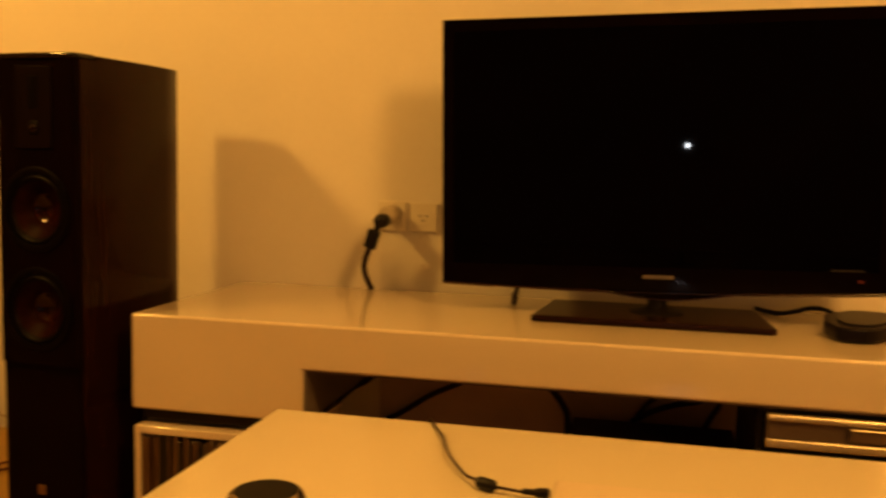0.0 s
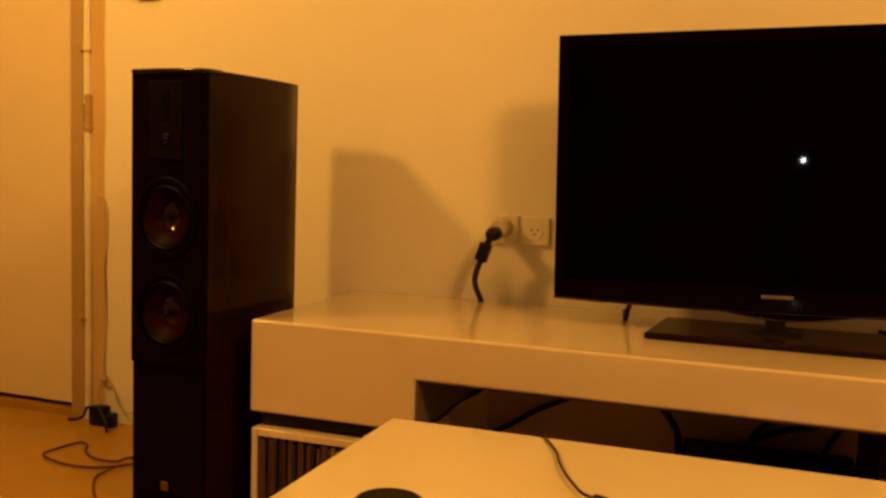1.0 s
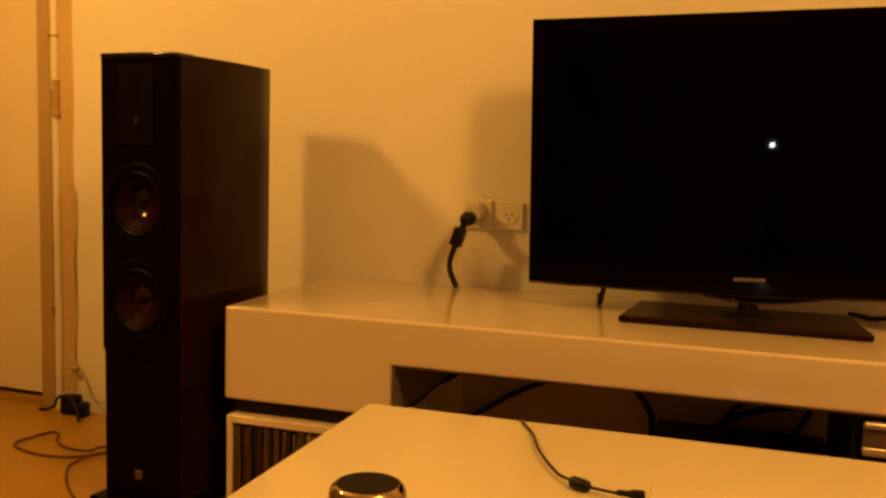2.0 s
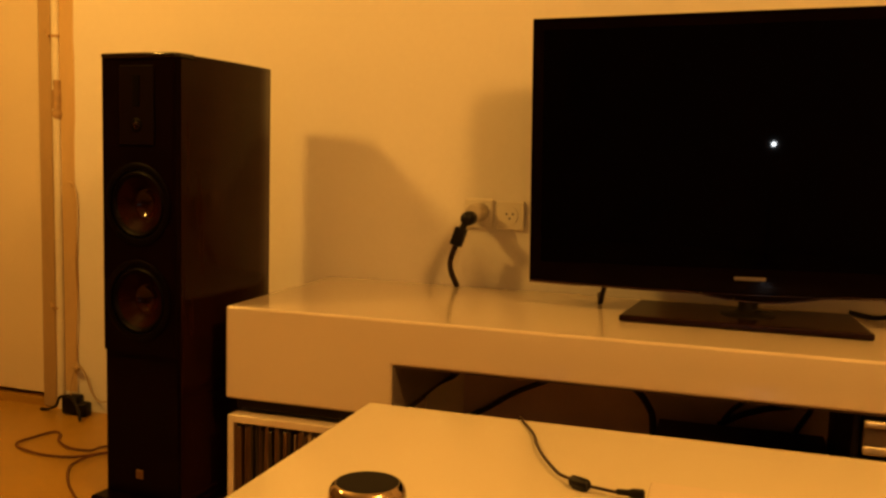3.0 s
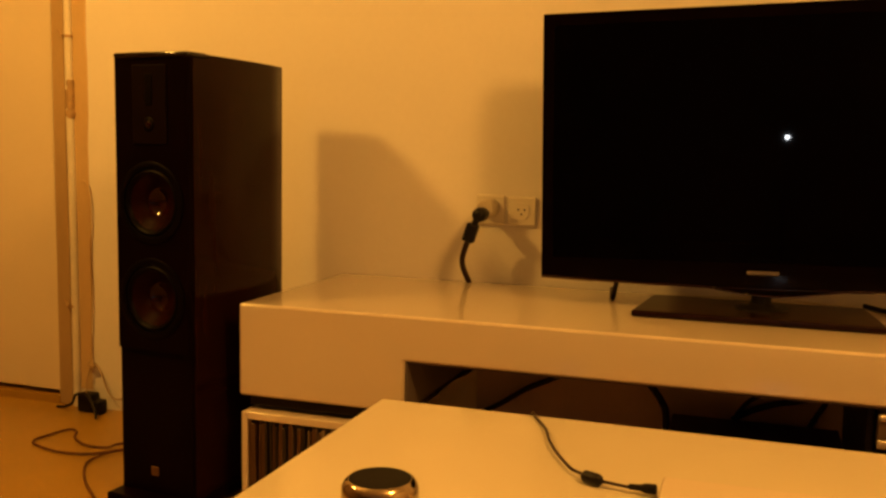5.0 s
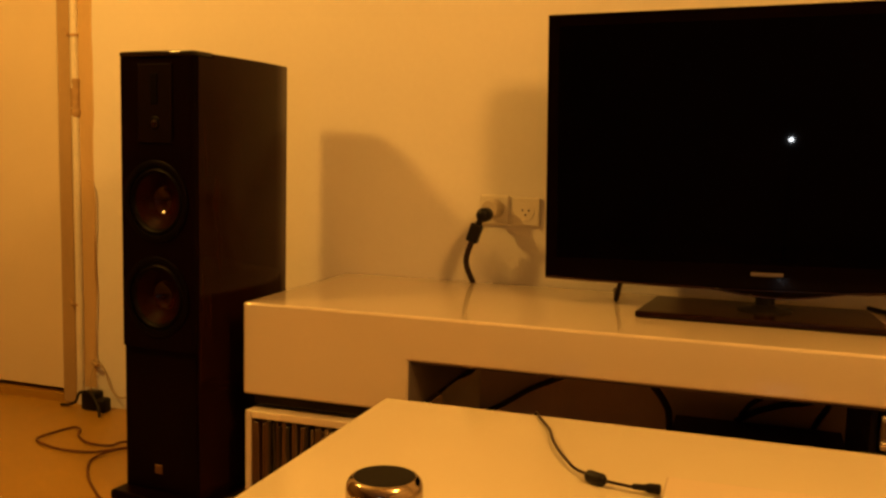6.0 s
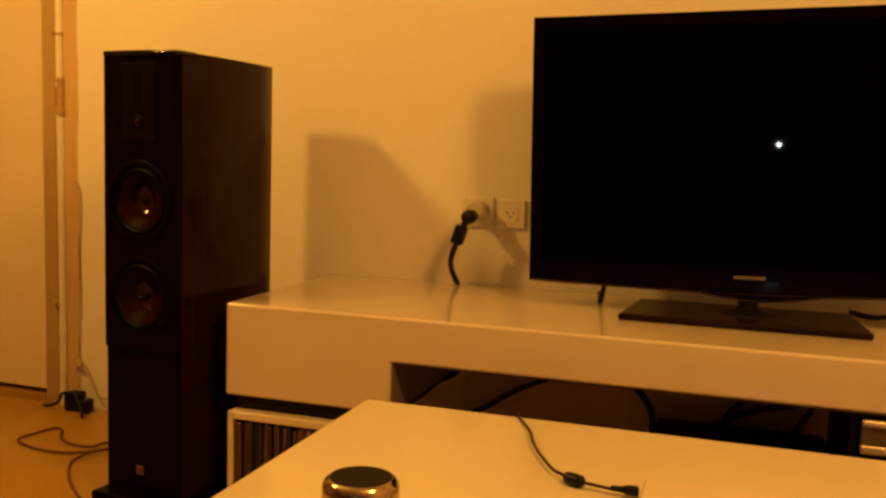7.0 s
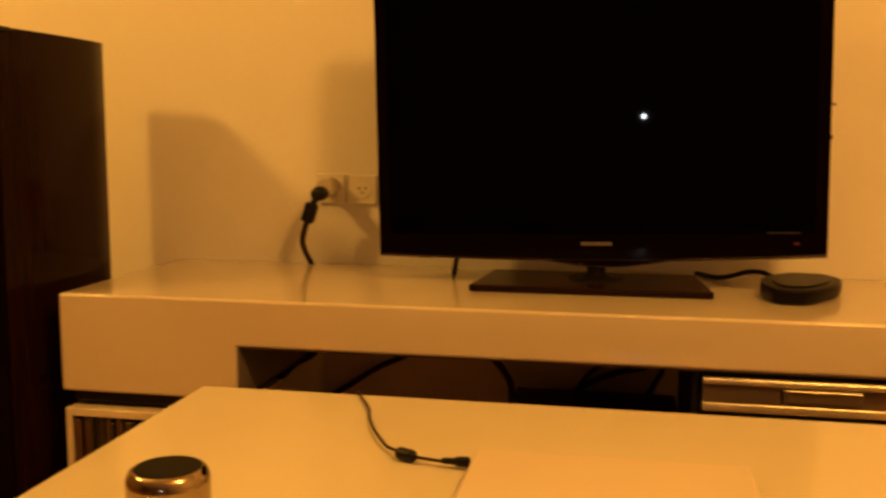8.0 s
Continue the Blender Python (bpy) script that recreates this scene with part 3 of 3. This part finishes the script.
part("tweeter_ring", lathe([(0.0102, -0.0060), (0.0140, -0.0060), (0.0165, -0.0042)], (SX, FY, 0.902), "y", 28), RUBBER, spk)
part("dome_tweeter", lathe([(0.0005, -0.0100), (0.003, -0.0098), (0.006, -0.0088), (0.0085, -0.0070), (0.0100, -0.0045)], (SX, FY, 0.902), "y", 28), DOMEMAT, spk, "small reddish dome")


def ring_shape(profile, at, seg=56):
    """A turned sheet about the y axis, open in the middle."""
    bm = bmesh.new()
    rings = [[bm.verts.new((at[0] + r * math.cos(2 * math.pi * k / seg), at[1] + h, at[2] + r * math.sin(2 * math.pi * k / seg))) for k in range(seg)] for r, h in profile]
    for a, b in zip(rings, rings[1:]):
        for k in range(seg):
            bm.faces.new((a[k], a[(k + 1) % seg], b[(k + 1) % seg], b[k]))
    return bm


for wz in WOOFERS:
    ring = part("woofer", ring_shape([(0.0945, -0.0003), (0.0945, -0.003), (0.092, -0.0045), (0.082, -0.0045), (0.0785, -0.003), (0.0785, 0.012)], (SX, FY, wz)), RUBBER, spk, "black woofer frame ring")
    part("surround", ring_shape([(0.0784, 0.004), (0.076, -0.0015), (0.0715, -0.004), (0.067, -0.0015), (0.0635, 0.004)], (SX, FY, wz)), RUBBER, ring)
    part("cone", ring_shape([(0.0637, 0.0035), (0.060, 0.0065), (0.048, 0.0165), (0.036, 0.0262), (0.0350, 0.0292)], (SX, FY, wz)), CONE, ring, "reddish brown wood-fibre cone")
    part("dust_cap", ring_shape([(0.0352, 0.0300), (0.0345, 0.0286), (0.033, 0.0290), (0.028, 0.0330), (0.022, 0.0367), (0.015, 0.0396), (0.008, 0.0413), (0.0004, 0.0420)], (SX, FY, wz), 40), CAPMAT, ring, "glossy dished dust cap")
part("badge", box(SX - 0.018, SX + 0.004, SY - 0.013, SY - 0.0105, 0.074, 0.096, 0.001, 1), BADGE, spk, "small bronze badge")
part("plinth", box(SX - 0.120, SX + 0.120, SY - 0.055, SY + 0.405, 0.006, 0.0295, 0.006, 3), BAFFLE, spk, "black plinth")
for fx in (-0.105, 0.105):
    for fy in (-0.035, 0.37):
        part("foot", lathe([(0.012, 0.0), (0.016, 0.002), (0.016, 0.006)], (SX + fx, SY + fy, 0), seg=16), RUBBER, spk)

spk.rotation_euler = (0, 0, radians(-6.5))

# ---- clutter on the floor by the pipe ----
psu = thing("power_adapter", (-1.93, 2.13, 0.0), "black power adapter with tangled lead on the floor", "power adapter")
part("body", box(-1.982, -1.925, 2.145, 2.19, 0.001, 0.062, 0.008), BLACK, psu)
part("block", box(-1.917, -1.885, 2.135, 2.175, 0.001, 0.046, 0.008), BLACK, psu)
part("lead", tube([(-2.07, 2.16, 0.005), (-2.03, 2.15, 0.012), (-1.995, 2.14, 0.03), (-1.97, 2.128, 0.062), (-1.93, 2.125, 0.068), (-1.90, 2.11, 0.055), (-1.875, 2.098, 0.028), (-1.865, 2.09, 0.005)], 0.0045), CABLE, psu)
part("lead", tube([(-1.955, 2.16, 0.060), (-1.965, 2.175, 0.10), (-1.955, 2.195, 0.15), (-1.925, 2.195, 0.12), (-1.90, 2.19, 0.07), (-1.86, 2.18, 0.045), (-1.80, 2.185, 0.06)], 0.0022), TRIMDARK, psu, "thin brown lead")
single("wall_lead", tube([(-1.985, 2.196, 0.735), (-1.968, 2.195, 0.728), (-1.957, 2.196, 0.69), (-1.956, 2.197, 0.60), (-1.962, 2.197, 0.50), (-1.958, 2.197, 0.35), (-1.965, 2.196, 0.2), (-1.955, 2.19, 0.14)], 0.003, 6),
       TRIMTAN, "thin tan lead running down the wall", "cable")
single("wall_stub", tube([(-1.975, WY - 0.001, 0.15), (-1.968, 2.19, 0.146), (-1.94, 2.18, 0.142)], 0.006, 8), TRIMDARK, "short brown cable stub in the wall", "cable")
single("speaker_cable", tube([(-1.36, 2.06, 0.0055), (-1.50, 1.99, 0.0055), (-1.64, 1.922, 0.0055), (-1.66, 1.875, 0.0055), (-1.73, 1.873, 0.0055), (-1.80, 1.916, 0.0055), (-1.835, 1.965, 0.0055), (-1.868, 1.975, 0.0055),
                              (-1.885, 1.915, 0.0055), (-1.884, 1.842, 0.0055), (-1.785, 1.801, 0.0055), (-1.70, 1.802, 0.0055), (-1.645, 1.83, 0.0055), (-1.60, 1.885, 0.0055), (-1.48, 1.99, 0.0055), (-1.36, 2.09, 0.0055)], 0.0034), BROWNCABLE,
       "dark speaker cable looped on the floor", "cable")
single("floor_cable", tube([(-1.52, 1.90, 0.005), (-1.60, 1.845, 0.013), (-1.632, 1.775, 0.005), (-1.60, 1.71, 0.005), (-1.53, 1.63, 0.005), (-1.45, 1.56, 0.005), (-1.405, 1.52, 0.005), (-1.42, 1.46, 0.005), (-1.46, 1.36, 0.005)], 0.0034), BROWNCABLE,
       "dark cable lying on the floor before the loudspeaker", "cable")

# ---- white coffee table and what lies on it ----
TT = 0.406
table = thing("coffee_table", (0.06, 0.9, 0.0), "low glossy white lacquered coffee table", "coffee table")
part("tabletop", box(-0.595, 0.78, 0.50, 1.293, TT - 0.06, TT, 0.004, 3), TABLETOP, table)
part("end_panel", box(-0.53, -0.47, 0.56, 1.23, 0.001, TT - 0.0605, 0.003), LACQUER, table)
part("end_panel", box(0.65, 0.71, 0.56, 1.23, 0.001, TT - 0.0605, 0.003), LACQUER, table)

can = thing("steel_canister", (-0.370, 0.729, TT), "round polished steel canister with a black top", "canister")
cr = 0.046
H = TT + 0.0708
part("body", lathe([(cr - 0.002, TT + 0.001), (cr, TT + 0.004), (cr, H - 0.015), (cr - 0.0006, H - 0.010), (cr - 0.0022, H - 0.006), (cr - 0.0045, H - 0.0025), (cr - 0.0068, H - 0.0006), (cr - 0.0080, H)],
                   (-0.370, 0.729, 0), seg=64), CHROME, can)
part("lid", lathe([(cr - 0.0082, H - 0.004), (cr - 0.0082, H - 0.0002), (cr - 0.010, H + 0.0004), (0.0005, H + 0.0004)], (-0.370, 0.729, 0), seg=64), JARTOP, can, "flat black lid")

laptop = thing("laptop", (0.10, 0.84, TT), "closed white laptop lying on the coffee table", "laptop")
part("lower_case", box(-0.065, 0.280, 0.752, 0.992, TT + 0.003, TT + 0.016, 0.004, 3), LAPTOPWHITE, laptop)
part("lid", box(-0.066, 0.281, 0.751, 0.993, TT + 0.0168, TT + 0.025, 0.004, 3), LAPTOPWHITE, laptop, "white closed lid")
for fx in (-0.047, 0.263):
    for fy in (0.772, 0.972):
        part("rubber_foot", lathe([(0.006, TT + 0.0003), (0.006, TT + 0.003)], (fx, fy, 0), seg=12), RUBBER, laptop)

cord = thing("charger_lead", (-0.2, 1.05, TT), "black charger lead with a ferrite bead, plugged in the laptop", "cable")
part("lead", tube([(-0.33, 1.315, 0.25), (-0.325, 1.303, 0.37), (-0.313, 1.290, TT + 0.004), (-0.302, 1.268, TT + 0.004), (-0.270, 1.199, TT + 0.006), (-0.254, 1.145, TT + 0.008), (-0.234, 1.094, TT + 0.008),
                   (-0.211, 1.048, TT + 0.008), (-0.195, 1.021, TT + 0.008), (-0.178, 1.005, TT + 0.009), (-0.162, 0.990, TT + 0.0095), (-0.144, 0.984, TT + 0.009), (-0.113, 0.979, TT + 0.008), (-0.095, 0.976, TT + 0.0085)],
                  0.0023), PLUGCABLE, cord)
bead = lathe([(0.004, -0.017), (0.008, -0.013), (0.0088, -0.009), (0.0088, 0.009), (0.008, 0.013), (0.004, 0.017)], (0, 0, 0), "x", 18)
bmesh.ops.transform(bead, matrix=pose(-0.161, 0.990, TT + 0.0095, 0, 0, -28), verts=bead.verts[:])
part("ferrite_bead", bead, BLACK, cord, "black ferrite bead")
jk = lathe([(0.0030, -0.036), (0.0042, -0.034), (0.0045, -0.020), (0.0052, -0.018), (0.0068, -0.014), (0.0072, 0.000), (0.004, 0.002)], (0, 0, 0), "x", 16)
bmesh.ops.transform(jk, matrix=pose(-0.0735, 0.977, TT + 0.010, 0, 0, 3), verts=jk.verts[:])
part("jack", jk, BLACK, cord, "black barrel jack")
